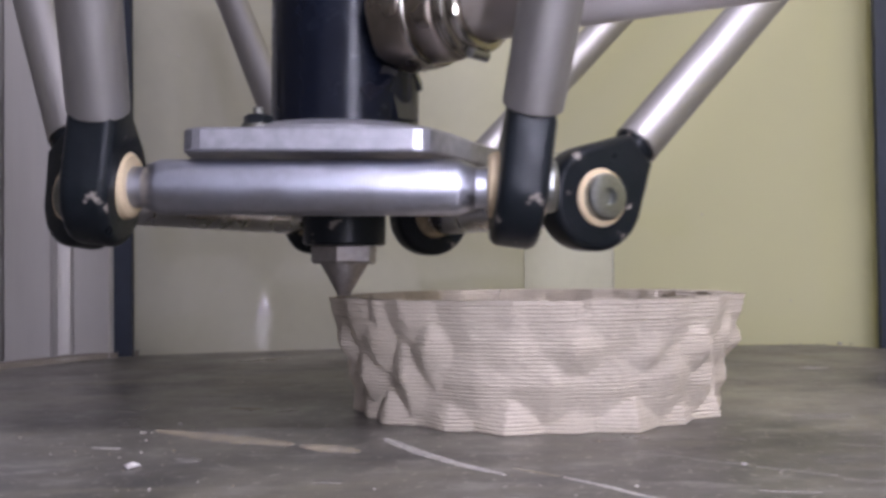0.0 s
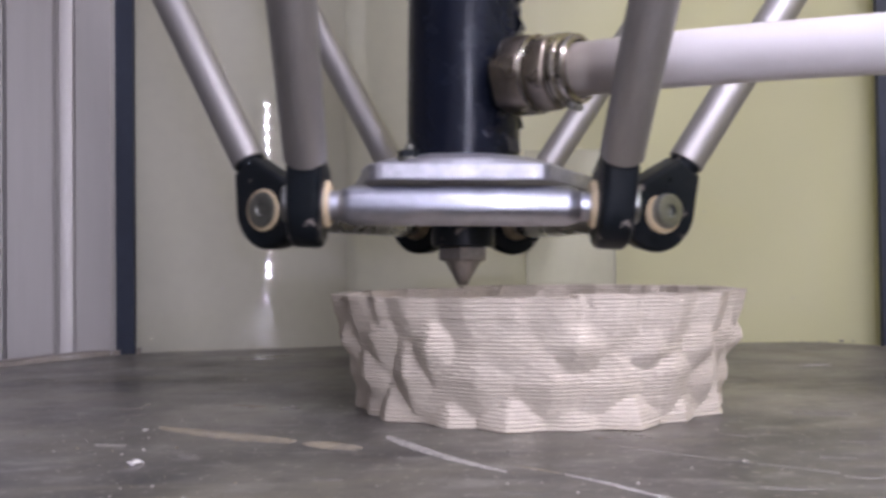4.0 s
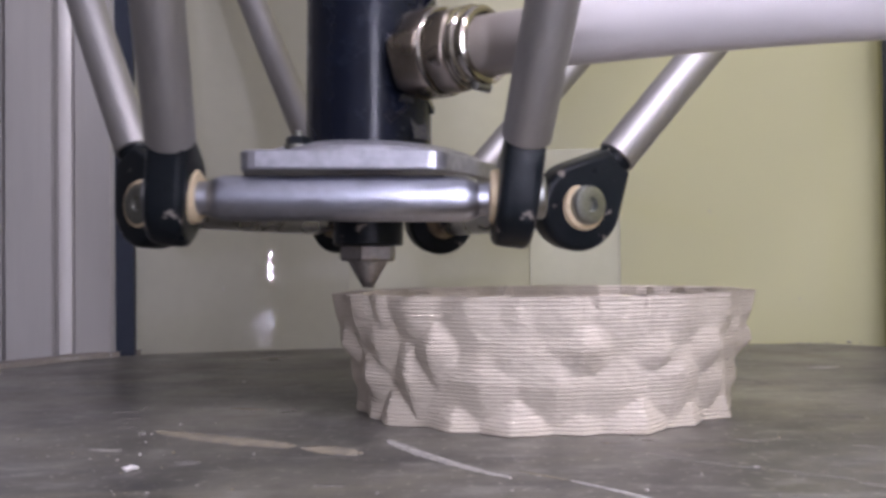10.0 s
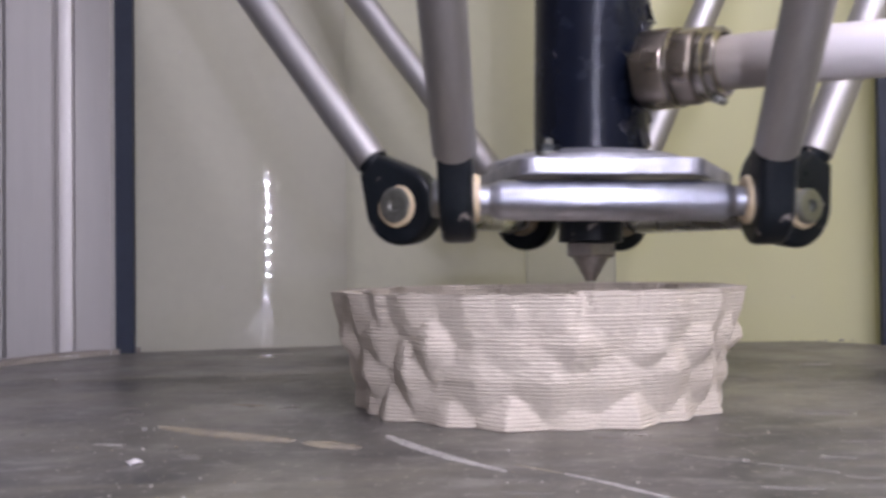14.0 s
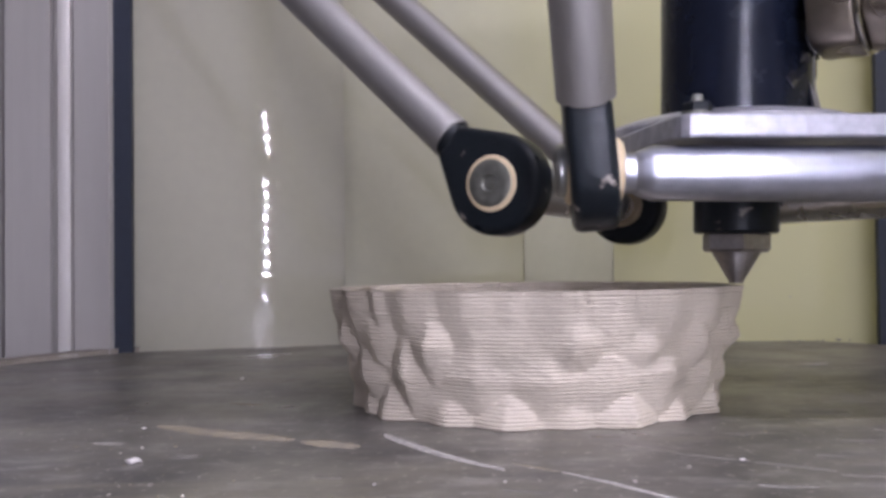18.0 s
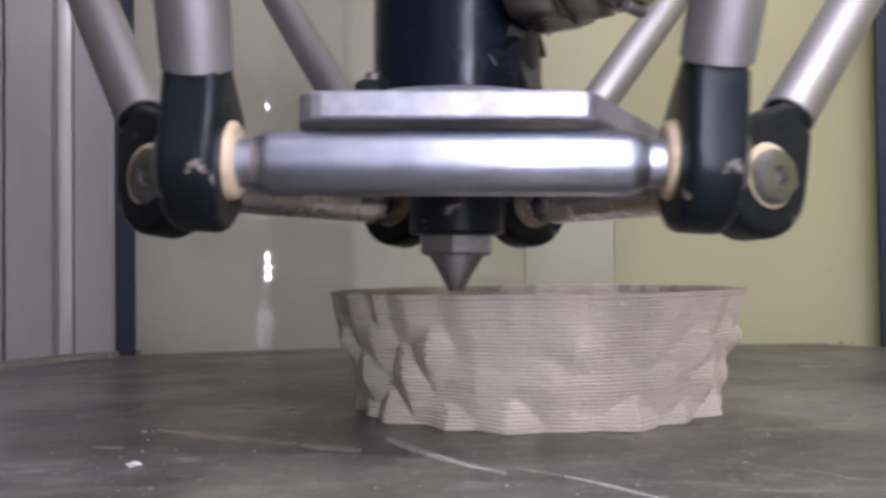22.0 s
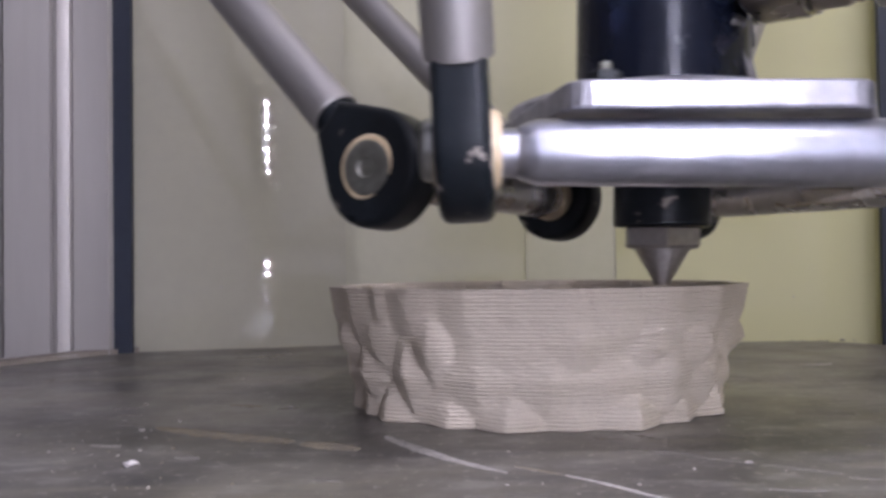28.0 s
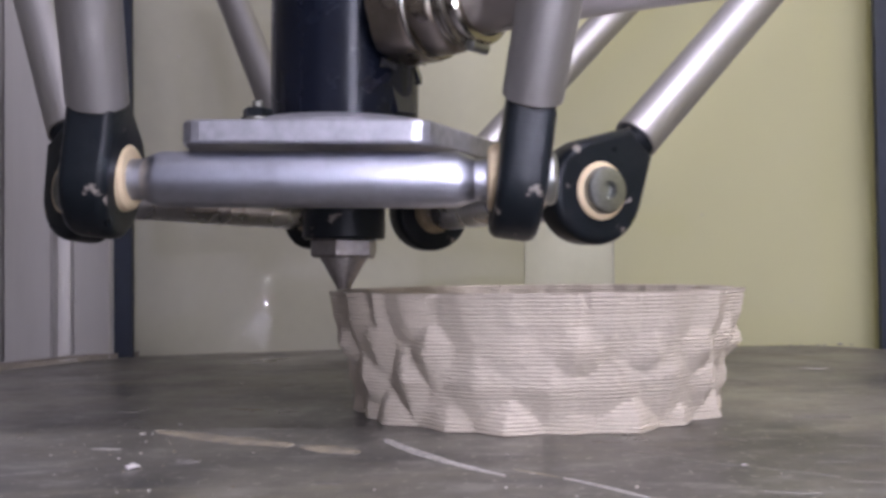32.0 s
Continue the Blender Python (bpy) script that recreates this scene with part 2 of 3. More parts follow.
def lathe(profile, seg=32, m=None, bm=None):
    """Turns (radius, height) pairs round z; a radius of 0 closes the end."""
    bm = bm or bmesh.new()
    m = m or Matrix.Identity(4)
    rings = []
    for r, z in profile:
        if r <= 1e-9:
            rings.append([bm.verts.new(m @ Vector((0, 0, z)))])
        else:
            rings.append([bm.verts.new(m @ Vector((r * math.cos(2 * math.pi * i / seg), r * math.sin(2 * math.pi * i / seg), z))) for i in range(seg)])
    for a, b in zip(rings, rings[1:]):
        for i in range(seg):
            j = (i + 1) % seg
            if len(a) == 1 and len(b) > 1:
                bm.faces.new((a[0], b[j], b[i]))
            elif len(b) == 1 and len(a) > 1:
                bm.faces.new((a[i], a[j], b[0]))
            elif len(a) > 1:
                bm.faces.new((a[i], a[j], b[j], b[i]))
    bmesh.ops.recalc_face_normals(bm, faces=bm.faces)
    return bm


def prism(outline, z0, z1, edge=0.0, m=None, bm=None, steps=1):
    """An upright block over a closed outline, with its edges rounded off by edge in so many steps."""
    bm = bm or bmesh.new()
    m = m or Matrix.Identity(4)
    pts = [Vector((x, y)) for x, y in outline]
    n = len(pts)
    c = sum(pts, Vector((0, 0))) / n
    small = []
    for i in range(n):
        e0, e1 = (pts[i] - pts[i - 1]).normalized(), (pts[(i + 1) % n] - pts[i]).normalized()
        nrm = Vector((-(e0.y + e1.y), e0.x + e1.x))
        nrm = nrm.normalized() if nrm.length > 1e-9 else (c - pts[i]).normalized()
        if nrm.dot(c - pts[i]) < 0:
            nrm = -nrm
        small.append(nrm * edge)
    turns = [math.pi / 2 * i / steps for i in range(steps + 1)] if edge else [math.pi / 2]
    inset = [([p + d * (1 - math.sin(a)) for p, d in zip(pts, small)], edge * (1 - math.cos(a))) for a in turns]
    levels = [(ps, z0 + h) for ps, h in inset] + [(ps, z1 - h) for ps, h in inset[::-1]]
    rings = [[bm.verts.new(m @ Vector((p.x, p.y, z))) for p in ps] for ps, z in levels]
    for a, b in zip(rings, rings[1:]):
        for i in range(n):
            j = (i + 1) % n
            bm.faces.new((a[i], a[j], b[j], b[i]))
    bm.faces.new(rings[0][::-1])
    bm.faces.new(rings[-1])
    bmesh.ops.recalc_face_normals(bm, faces=bm.faces)
    return bm


def block(x0, x1, y0, y1, z0, z1, edge=0.0, m=None, bm=None):
    return prism([(x0, y0), (x1, y0), (x1, y1), (x0, y1)], z0, z1, edge, m, bm)


def along(a, b):
    """A pose at a whose z axis points to b."""
    a, b = Vector(a), Vector(b)
    return Matrix.Translation(a) @ (b - a).to_track_quat("Z", "Y").to_matrix().to_4x4()


def sweep(points, r, seg=20):
    """A round bar of radius r along points."""
    bm = bmesh.new()
    rings = []
    pts = [Vector(p) for p in points]
    for i, p in enumerate(pts):
        d = (pts[min(i + 1, len(pts) - 1)] - pts[max(i - 1, 0)]).normalized()
        s = d.cross(Vector((0, 0, 1))).normalized()
        u = s.cross(d)
        rr = r[i] if isinstance(r, (list, tuple)) else r
        rings.append([bm.verts.new(p + rr * (math.cos(2 * math.pi * k / seg) * s + math.sin(2 * math.pi * k / seg) * u)) for k in range(seg)])
    for a, b in zip(rings, rings[1:]):
        for i in range(seg):
            bm.faces.new((a[i], a[(i + 1) % seg], b[(i + 1) % seg], b[i]))
    bm.faces.new(rings[0])
    bm.faces.new(rings[-1])
    bmesh.ops.recalc_face_normals(bm, faces=bm.faces)
    return bm


# ---- the machine's housing ----
CORNER = Vector((-0.0450, 0.4090))                   # where the two rear sheets meet
LEFT_END = Vector((-0.1385, 0.3852))
RIGHT_END = Vector((0.2050, 0.3990))
HIGH = 0.62


def sheet(name, a, b, mat, label):
    d = (b - a).normalized()
    n = Vector((-d.y, d.x))
    if n.y < 0:
        n = -n
    return tagged(part(name, prism([a, b, b + n * 0.005, a + n * 0.005], -0.012, HIGH, 0.0006), mat), label, "panel", kind="structure")


def build_housing():
    sheet("wall_rear_left", LEFT_END, CORNER + Vector((0.004, 0.001)), PANEL_GREY, "glossy grey translucent acrylic sheet behind the bed")
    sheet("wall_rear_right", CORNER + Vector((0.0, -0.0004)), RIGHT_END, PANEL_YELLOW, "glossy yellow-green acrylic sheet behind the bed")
    # unseen side sheets; the left one is darkened and lengthened to block light
    for name, x, mat, label in (("wall_left_light_block", -0.245, PANEL_BLOCKER, "unseen dark grey side sheet, added to block light from the left"), ("wall_right", 0.325, PANEL_YELLOW, "yellow-green acrylic side sheet of the machine")):
        tagged(part(name, block(x - 0.005, x, -0.16 if x < 0 else -0.02, 0.40, -0.012, HIGH, 0.0005), mat), label, "panel", kind="structure")
    tagged(part("ground", block(-0.55, 0.6, -0.40, 0.75, -0.06, -0.0305), FLOOR), "grey bench under the machine", "bench", kind="structure")
    # round bed, cut straight along the rear sheets
    ring = []
    for i in range(160):
        a = 2 * math.pi * i / 160
        d = Vector((math.cos(a), math.sin(a)))
        r = 0.2148
        for p, e in ((LEFT_END, CORNER), (CORNER, RIGHT_END)):
            t = (e - p).normalized()
            n = Vector((-t.y, t.x))
            k = d.dot(n)
            if k > 1e-4:
                r = min(r, ((p - POT).dot(n) - 0.0015) / k)
        ring.append(POT + d * r)
    bed = tagged(part("print_bed", prism(ring, -0.012, 0.0, 0.0008), SLATE), "round slate-grey print bed with clay smears and scratches", "print bed", kind="structure")
    # low dusty ledge behind the bed's open edge
    arc = [(POT.x + r * math.cos(radians(d)), POT.y + r * math.sin(radians(d))) for r, ds in ((0.2158, range(134, 181, 3)), (0.2230, range(179, 133, -3))) for d in ds]
    tagged(part("trim", prism(arc, -0.012, 0.0021, 0.0004), CLAY_LEDGE), "low dusty ledge along the edge of the bed", "ledge", kind="structure")
    return bed


def build_column(name, x, y, side, label):
    """An aluminium extrusion with slots and a dark seal along its inner edge; its face looks along -y."""
    root = thing(name, label, "column", kind="structure")
    root.location = (x, y, 0)
    # from the seal outwards
    steps = [(0, 0.03), (0, -0.0030), (0.0008, -0.0044), (0.0018, -0.0040), (0.0158, -0.0040), (0.0162, -0.0018), (0.0168, -0.0018), (0.0174, -0.0040), (0.0190, -0.0052),
             (0.0222, -0.0056), (0.0240, -0.0046), (0.0246, -0.0020), (0.0256, -0.0020), (0.0262, -0.0040), (0.0458, -0.0040), (0.0461, 0.0060), (0.0476, 0.0060), (0.0479, -0.0040), (0.0530, -0.0040), (0.0540, 0.0), (0.0545, 0.03)]
    part("profile", prism([(u * side, v) for u, v in steps], -0.012, HIGH), PROFILE, root)
    part("seal", prism([(-0.0002 * side, -0.001), (-0.0078 * side, -0.001), (-0.0078 * side, 0.0022), (-0.0002 * side, 0.0022)], -0.012, HIGH, 0.0006), RUBBER, root, "dark blue-grey rubber seal")
    return root


STRIP_A = 0.0525       # where the lamp strip stands


def build_columns():
    build_column("column_rear_left", -0.1424, 0.3800, -1, "satin aluminium profile column with slots and a dark seal")
    build_column("column_rear_right", 0.2007, 0.3840, 1, "aluminium profile column with a dark seal")
    for name, x in (("column_front", STRIP_A),):
        front = thing(name, "slim aluminium profile that carries a lamp strip", "column", kind="structure")
        part("profile", block(x - 0.010, x + 0.010, -0.055, -0.030, -0.012, HIGH, 0.002), PROFILE, front)


def build_light_bar():
    root = thing("light_bar", "horizontal white lamp bar high on the front column", "lamp")
    part("housing", block(0.048, 0.252, -0.0298, -0.0262, 0.3540, 0.3660, 0.0006), TAPE_WHITE, root)
    part("diffuser", block(0.050, 0.250, -0.0260, -0.0230, 0.3560, 0.3640, 0.0006), BAR_LAMP, root, "glowing white diffuser")
    return root


def build_led_strip(x, z0, count, pitch=0.0110):
    root = thing("led_strip", "white strip of small bright lamps on the front column", "lamp")
    part("tape", block(x - 0.004, x + 0.004, -0.0298, -0.0286, z0 - 0.005, z0 + pitch * (count - 1) + 0.005, 0.0003), TAPE_WHITE, root)
    for i in range(count):
        part("led", block(x - 0.0017, x + 0.0017, -0.0284, -0.0272, z0 + i * pitch - 0.0015, z0 + i * pitch + 0.0015, 0.0005), LED, root)
    return root


# ---- the pot ----
LAYER = 0.00085
# bumps in four staggered rows: turn and half width (degrees), height, reach above, reach below, size (mm)
FEET = [(-168, 9, 0, 9, 9, 2.6), (-152, 8, 0, 8, 9, 2.8), (-140, 9, 0, 9, 9, 4.8), (-119, 8, 0, 6, 9, 3.2), (-102.6, 10, 0, 8, 9, 4.6), (-85, 9, 0, 5, 9, 2.2),
        (-69.3, 10, 0, 9, 9, 5.4), (-51, 8, 0, 6, 9, 3.0), (-33, 9, 0, 10, 9, 4.8), (-14, 9, 0, 9, 9, 2.8)]
LOWER = [(-165, 9, 9.5, 9, 8, 2.2), (-149, 8, 10, 9, 8, 3.2), (-131, 6.5, 11.0, 10, 11, 3.3), (-110.5, 11, 11.5, 10, 9, 2.1), (-91.5, 10, 10.5, 9, 9, 2.5), (-75.5, 11, 9.5, 8, 7, 1.6),
         (-58, 10, 11.5, 9, 10, 2.4), (-40, 9, 9.5, 9, 7, 2.7), (-23, 8, 8.5, 8, 7, 2.4)]
MIDDLE = [(-175, 9, 18, 9, 7, 2.8), (-160, 8, 17.5, 9, 7, 4.0), (-142.5, 8, 19.5, 8, 9, 2.5), (-122.6, 6.6, 18.0, 8.0, 9.5, 4.3), (-102, 10, 17.2, 9, 6, 1.4), (-85.4, 8.2, 18.8, 7.0, 7.5, 3.8),
          (-64.6, 6.6, 17.0, 7.0, 4.5, 2.7), (-46.5, 8.4, 17.4, 7.5, 6.5, 3.6), (-33, 8, 19.5, 8, 7, 2.8), (-17, 8, 17.2, 8, 5, 4.5)]
UPPER = [(-168, 9.2, 25.5, 9, 13, 2.6), (-149.5, 8.6, 25.5, 9, 14, 2.5), (-138.7, 5.2, 25.5, 9, 7, 1.9), (-127.5, 9.2, 25.5, 9, 9, 2.1), (-111, 9.0, 25.5, 9, 12, 1.9), (-101, 6.0, 25.5, 9, 6, 1.3),
         (-89, 9.5, 25.5, 9, 13, 1.7), (-77, 10.0, 25.5, 9, 10, 1.7), (-60, 10.2, 25.5, 9, 11, 2.1), (-43, 10.2, 25.5, 9, 12, 2.2), (-24, 9.6, 25.5, 9, 10, 3.0)]


def pot_radius(a, z):
    """Outer radius: a flaring wall with staggered rows of facetted bumps."""
    r = 0.0465 + 0.0063 * z / 0.03
    turn = math.degrees(a)
    here = Vector((7 * math.cos(a), 7 * math.sin(a), min(z, 0.0255) * 120))
    turn += 1.3 * noise.noise(here)
    h = min(z * 1000, 25.5) + 0.8 * noise.noise(here + Vector((3, 9, 1)))
    total = 0.0
    for row, p in ((FEET, 1.2), (LOWER, 1.3), (MIDDLE, 1.45), (UPPER, 1.25)):
        for at, wide, z0, up, down, size in row:
            dx = abs((turn - at + 90) % 180 - 90) / (wide * 1.08)
            if dx >= 1:
                continue
            dz = (h - z0) / up if h > z0 else (z0 - h) / down
            t = 1 - (dx ** p + dz ** p) ** (1 / p)
            if t > 0:
                t = t if t < 0.8 else 0.8 + 0.12 * math.sin((t - 0.8) / 0.2 * 1.4)
                total += (size * 0.00094 * t) ** 4
    # slanting scar where each new coil begins
    scar = abs((math.degrees(a) + 84.2 - (29.5 - z * 1000) * 0.55 + 90) % 180 - 90)
    cut = 0.0009 * max(0.0, 1 - scar / 0.7) * min(max((z - 0.0258) / 0.001, 0), 1)
    return r + total ** 0.25 - cut + 0.00008 * noise.noise(Vector((30 * math.cos(a), 30 * math.sin(a), z * 500)))


def coil(z, pitch=LAYER):
    k = (z / pitch) % 1.0
    depth = 0.00044 + 0.00012 * noise.noise(Vector((math.floor(z / pitch) * 1.7, 0.4, 2.2)))
    return depth * (math.sqrt(max(0.0, 1 - (2 * k - 1) ** 2)) - 0.7)


def wall_mesh(a0, a1, cols, z0, z1, rows, proud=0.0, thick=0.0042, closed=False):
    bm = bmesh.new()
    outer, inner = [], []
    for j in range(rows + 1):
        z = z0 + (z1 - z0) * j / rows
        ro, ri = [], []
        for i in range(cols + (0 if closed else 1)):
            a = a0 + (a1 - a0) * i / cols
            rag = 0.00020 * noise.noise(Vector((40 * math.cos(a), 40 * math.sin(a), round(z / LAYER) * 3.1)))
            r = pot_radius(a, z) + coil(z) + proud + rag
            back = r - thick
            if not closed and i in (0, cols):
                r -= 0.0007             # the piece's ends tuck in behind its neighbours
            if closed:
                r -= 0.0002 * min(max((z - 0.0248) / 0.0014, 0), 1)
            d = Vector((math.cos(a), math.sin(a)))
            ro.append(bm.verts.new((d.x * r, d.y * r, z)))
            ri.append(bm.verts.new((d.x * back, d.y * back, z)))
        outer.append(ro)
        inner.append(ri)
    n = len(outer[0])
    for j in range(rows):
        for i in range(n if closed else n - 1):
            k = (i + 1) % n
            bm.faces.new((outer[j][i], outer[j][k], outer[j + 1][k], outer[j + 1][i]))
            bm.faces.new((inner[j][k], inner[j][i], inner[j + 1][i], inner[j + 1][k]))
    for i in range(n if closed else n - 1):
        k = (i + 1) % n
        bm.faces.new((outer[-1][i], outer[-1][k], inner[-1][k], inner[-1][i]))
        bm.faces.new((outer[0][k], outer[0][i], inner[0][i], inner[0][k]))
    if not closed:
        for j in range(rows):
            bm.faces.new((outer[j][0], outer[j + 1][0], inner[j + 1][0], inner[j][0]))
            bm.faces.new((outer[j][-1], inner[j][-1], inner[j + 1][-1], outer[j + 1][-1]))
    return bm


RIM_PARTS = 24
SEAM = -85.0


def build_pot():
    root = thing("clay_pot", "half-printed beige clay pot with a bumpy layered wall on the bed", "pot")
    root.location = (POT.x, POT.y - 0.0015, 0)
    part("wall", wall_mesh(0, 2 * math.pi, 480, 0.0, 0.0290, 208, closed=True), CLAY, root, "layered beige clay wall with pointed bumps", smooth=80)
    part("floor", lathe([(0, 0.0002), (0.0432, 0.0002), (0.0432, 0.003), (0, 0.003)], 48), CLAY, root)
    crown = []
    for k in range(RIM_PARTS):
        a0 = radians(SEAM + 360 / RIM_PARTS * k)
        a1 = radians(SEAM + 360 / RIM_PARTS * (k + 1))
        crown.append(part("rim_coil", wall_mesh(a0 - 0.030, a1 + 0.030, 22, 0.0245, 0.02935, 37, 0.00010, 0.0050), CLAY, root, "freshly laid clay coil", smooth=80))
    return root, crown


# ---- the print head; its origin is the nozzle's tip ----
AXIS, JOINT, BAR_Z = 0.0449, 0.0422, 0.0231
TURN, TIP = -2.69, 1.06                # the head's fixed turn and tilt, degrees
SIDES = (270, 30, 150)


def side_frame(k):
    """Pose of bar k: z along the bar, x outwards."""
    e = Vector((math.cos(radians(SIDES[k])), math.sin(radians(SIDES[k])), 0))
    t = Vector((-e.y, e.x, 0))
    up = t.cross(e)
    m = Matrix((e, up, t)).transposed().to_4x4()
    m.translation = e * AXIS + Vector((0, 0, BAR_Z))
    return m


def build_rod_end():
    """Black plastic eye, its bore along x, its shank up z."""
    R, half, top = 0.0124, 0.0046, 0.0170
    lean = math.degrees(math.atan2(half, top)) + math.degrees(math.acos(R / math.hypot(half, top)))
    out = [(-half, top)]
    for i in range(37):
        a = radians(90 + lean + (360 - 2 * lean) * i / 36)
        out.append((R * math.cos(a), R * math.sin(a)))
    out.append((half, top))
    m = Matrix(((0, 0, 1, 0), (1, 0, 0, 0), (0, 1, 0, 0), (0, 0, 0, 1)))
    bm = prism(out, -0.0047, 0.0047, 0.0020, m, steps=4)
    # collar that plugs the tube
    return lathe([(0, 0.0160), (0.0046, 0.0160), (0.0049, 0.0164), (0.0049, 0.0240), (0, 0.0240)], 28, bm=bm)


def build_head():
    root = thing("print_head", "aluminium and black print head of a delta machine, over the pot", "print head")
    # nozzle
    part("nozzle", lathe([(0, -0.0004), (0.0017, -0.0004), (0.0019, 0.0004), (0.0059, 0.0073), (0.0060, 0.0083), (0, 0.0083)], 40), NOZZLE, root, "grey conical metal nozzle")
    hexa = [(0.0086 * math.cos(radians(60 * i + 26)), 0.0086 * math.sin(radians(60 * i + 26))) for i in range(6)]
    part("hex_nut", prism(hexa, 0.0075, 0.0124, 0.0007), NOZZLE, root, "grey hexagonal nozzle nut")
    part("nozzle_holder", lathe([(0, 0.0122), (0.0099, 0.0122), (0.0104, 0.0127), (0.0104, 0.0285), (0, 0.0285)], 48), BLACK, root, "black plastic nozzle holder")
    # plate that widens towards the rear
    half = [(0.0212, -0.0493), (0.0230, -0.0489), (0.0246, -0.0478), (0.0255, -0.0462), (0.0260, -0.0445), (0.0385, 0.0140), (0.0376, 0.0200), (0.0205, 0.0500), (0.0160, 0.0520)]
    wing = [(0.0430, -0.0080), (0.0462, 0.0020), (0.0455, 0.0100)]     # the side by the hose splays more
    part("plate", prism(half[:5] + wing + half[6:] + [(-x, y) for x, y in half[::-1]], 0.0296, 0.0343, 0.0004), ALU_CAST, root, "worn milled aluminium plate", smooth=12)
    flange = lathe([(0, 0.0341), (0.0335, 0.0341), (0.0338, 0.0346), (0.0338, 0.0366), (0.0330, 0.0376), (0.0275, 0.0396), (0.0262, 0.0399), (0.0240, 0.0403), (0, 0.0404)], 72)
    part("flange", flange, ALU_CAST, root, "round cast aluminium flange", smooth=20)
    tube = part("tube", lathe([(0.0178, 0.0400), (0.0186, 0.0406), (0.0186, 0.200), (0, 0.200)], 56), TUBE, root, "glossy black tube")
    # wrinkled tape and the bracket of the hose fitting
    rng = random.Random(4)
    for i in range(30):
        a = radians(rng.uniform(-62, -4))
        z = rng.uniform(0.046, 0.110)
        w, h, t = rng.uniform(0.0012, 0.0042), rng.uniform(0.0015, 0.0050), rng.uniform(0.0003, 0.0008)
        m = Matrix.Translation((0.0182 * math.cos(a), 0.0182 * math.sin(a), z)) @ Euler((rng.uniform(-0.9, 0.9), rng.uniform(-0.6, 0.4), a)).to_matrix().to_4x4()
        part("tape_fold", block(-t, t, -w, w, -h, h, t * 0.6, m), TAPE, tube)
    m = Matrix.Translation((-0.0158, -0.0250, 0.0372))
    screw = part("screw", lathe([(0, 0), (0.0014, 0), (0.0013, 0.0052), (0.0010, 0.0055), (0, 0.0055)], 16, m), STEEL_DULL_SHADED, root, "small dull steel screw")
    nut = [(0.0034 * math.cos(radians(60 * i)), 0.0034 * math.sin(radians(60 * i))) for i in range(6)]
    part("nut", prism(nut, 0.0012, 0.0036, 0.0003, m), BLACK, screw, "dark hexagonal nut")
    part("spacer", lathe([(0, -0.001), (0.0038, -0.001), (0.0038, 0.0014), (0, 0.0014)], 20, m), STEEL_DULL_SHADED, screw)
    # hose fitting and hose, towards the front and right
    p0 = Vector((0.0168, -0.0168, 0.0648))
    d = Vector((0.78, -0.62, -0.03)).normalized()
    axis = along(p0, p0 + d)
    def worn_hex(r, turn):
        """A hexagon whose corners are worn round."""
        pts = []
        for i in range(6):
            for u in (-19, -11, 0, 11, 19):
                c = math.cos(radians(30)) * r / math.cos(radians(30 - abs(u)))
                a = radians(60 * i + turn + u)
                pts.append((min(c, r * 0.945) * math.cos(a), min(c, r * 0.945) * math.sin(a)))
        return pts

    fitting = part("hose_fitting", prism(worn_hex(0.0131, 52), -0.0022, 0.0086, 0.0011, axis, steps=2), BRASSY, root, "dirty nickel hexagonal hose fitting", smooth=50)
    part("neck", lathe([(0, 0.0086), (0.0118, 0.0086), (0.0120, 0.0090), (0.0120, 0.0096), (0.0116, 0.0099), (0, 0.0099)], 40, axis), CLAMP, fitting, "bright worn collar")
    part("union_nut", prism(worn_hex(0.0126, 22), 0.0098, 0.0170, 0.0010, axis, steps=2), BRASSY, fitting, "dirty nickel union nut", smooth=50)
    rims = [(0.0086, 0.0), (0.0104, 0.0001), (0.0109, 0.0005), (0.0109, 0.0010), (0.0103, 0.0013), (0.0103, 0.0022), (0.0109, 0.0026), (0.0110, 0.0030), (0.0104, 0.0035),
            (0.0098, 0.0037), (0.0098, 0.0048), (0.0104, 0.0052), (0.0104, 0.0060), (0.0098, 0.0066), (0.0086, 0.0068)]
    clamp = part("hose_clamp", lathe([(r, z + 0.0170) for r, z in rims], 40, axis), CLAMP, root, "shiny metal hose clamp with bright rims")
    side = d.cross(Vector((0, 0, 1)))
    low = p0 + d * 0.0215 + Vector((0, 0, -0.0108))
    part("clamp_screw", lathe([(0, -0.003), (0.0013, -0.003), (0.0013, 0.0025), (0.0008, 0.0028), (0, 0.0028)], 14, along(low, low + side)), STEEL, clamp)
    pts = []
    for i in range(15):
        s = 0.016 + 0.016 * i
        pts.append(p0 + d * s + Vector((0.20 * s * s, 0.15 * s * s, -0.28 * s * s)))
    part("hose", sweep(pts, [0.0080 - 0.0008 * min(1, i / 5) for i in range(15)], 28), HOSE, root, "smooth white plastic hose, darker beige towards its fitting")
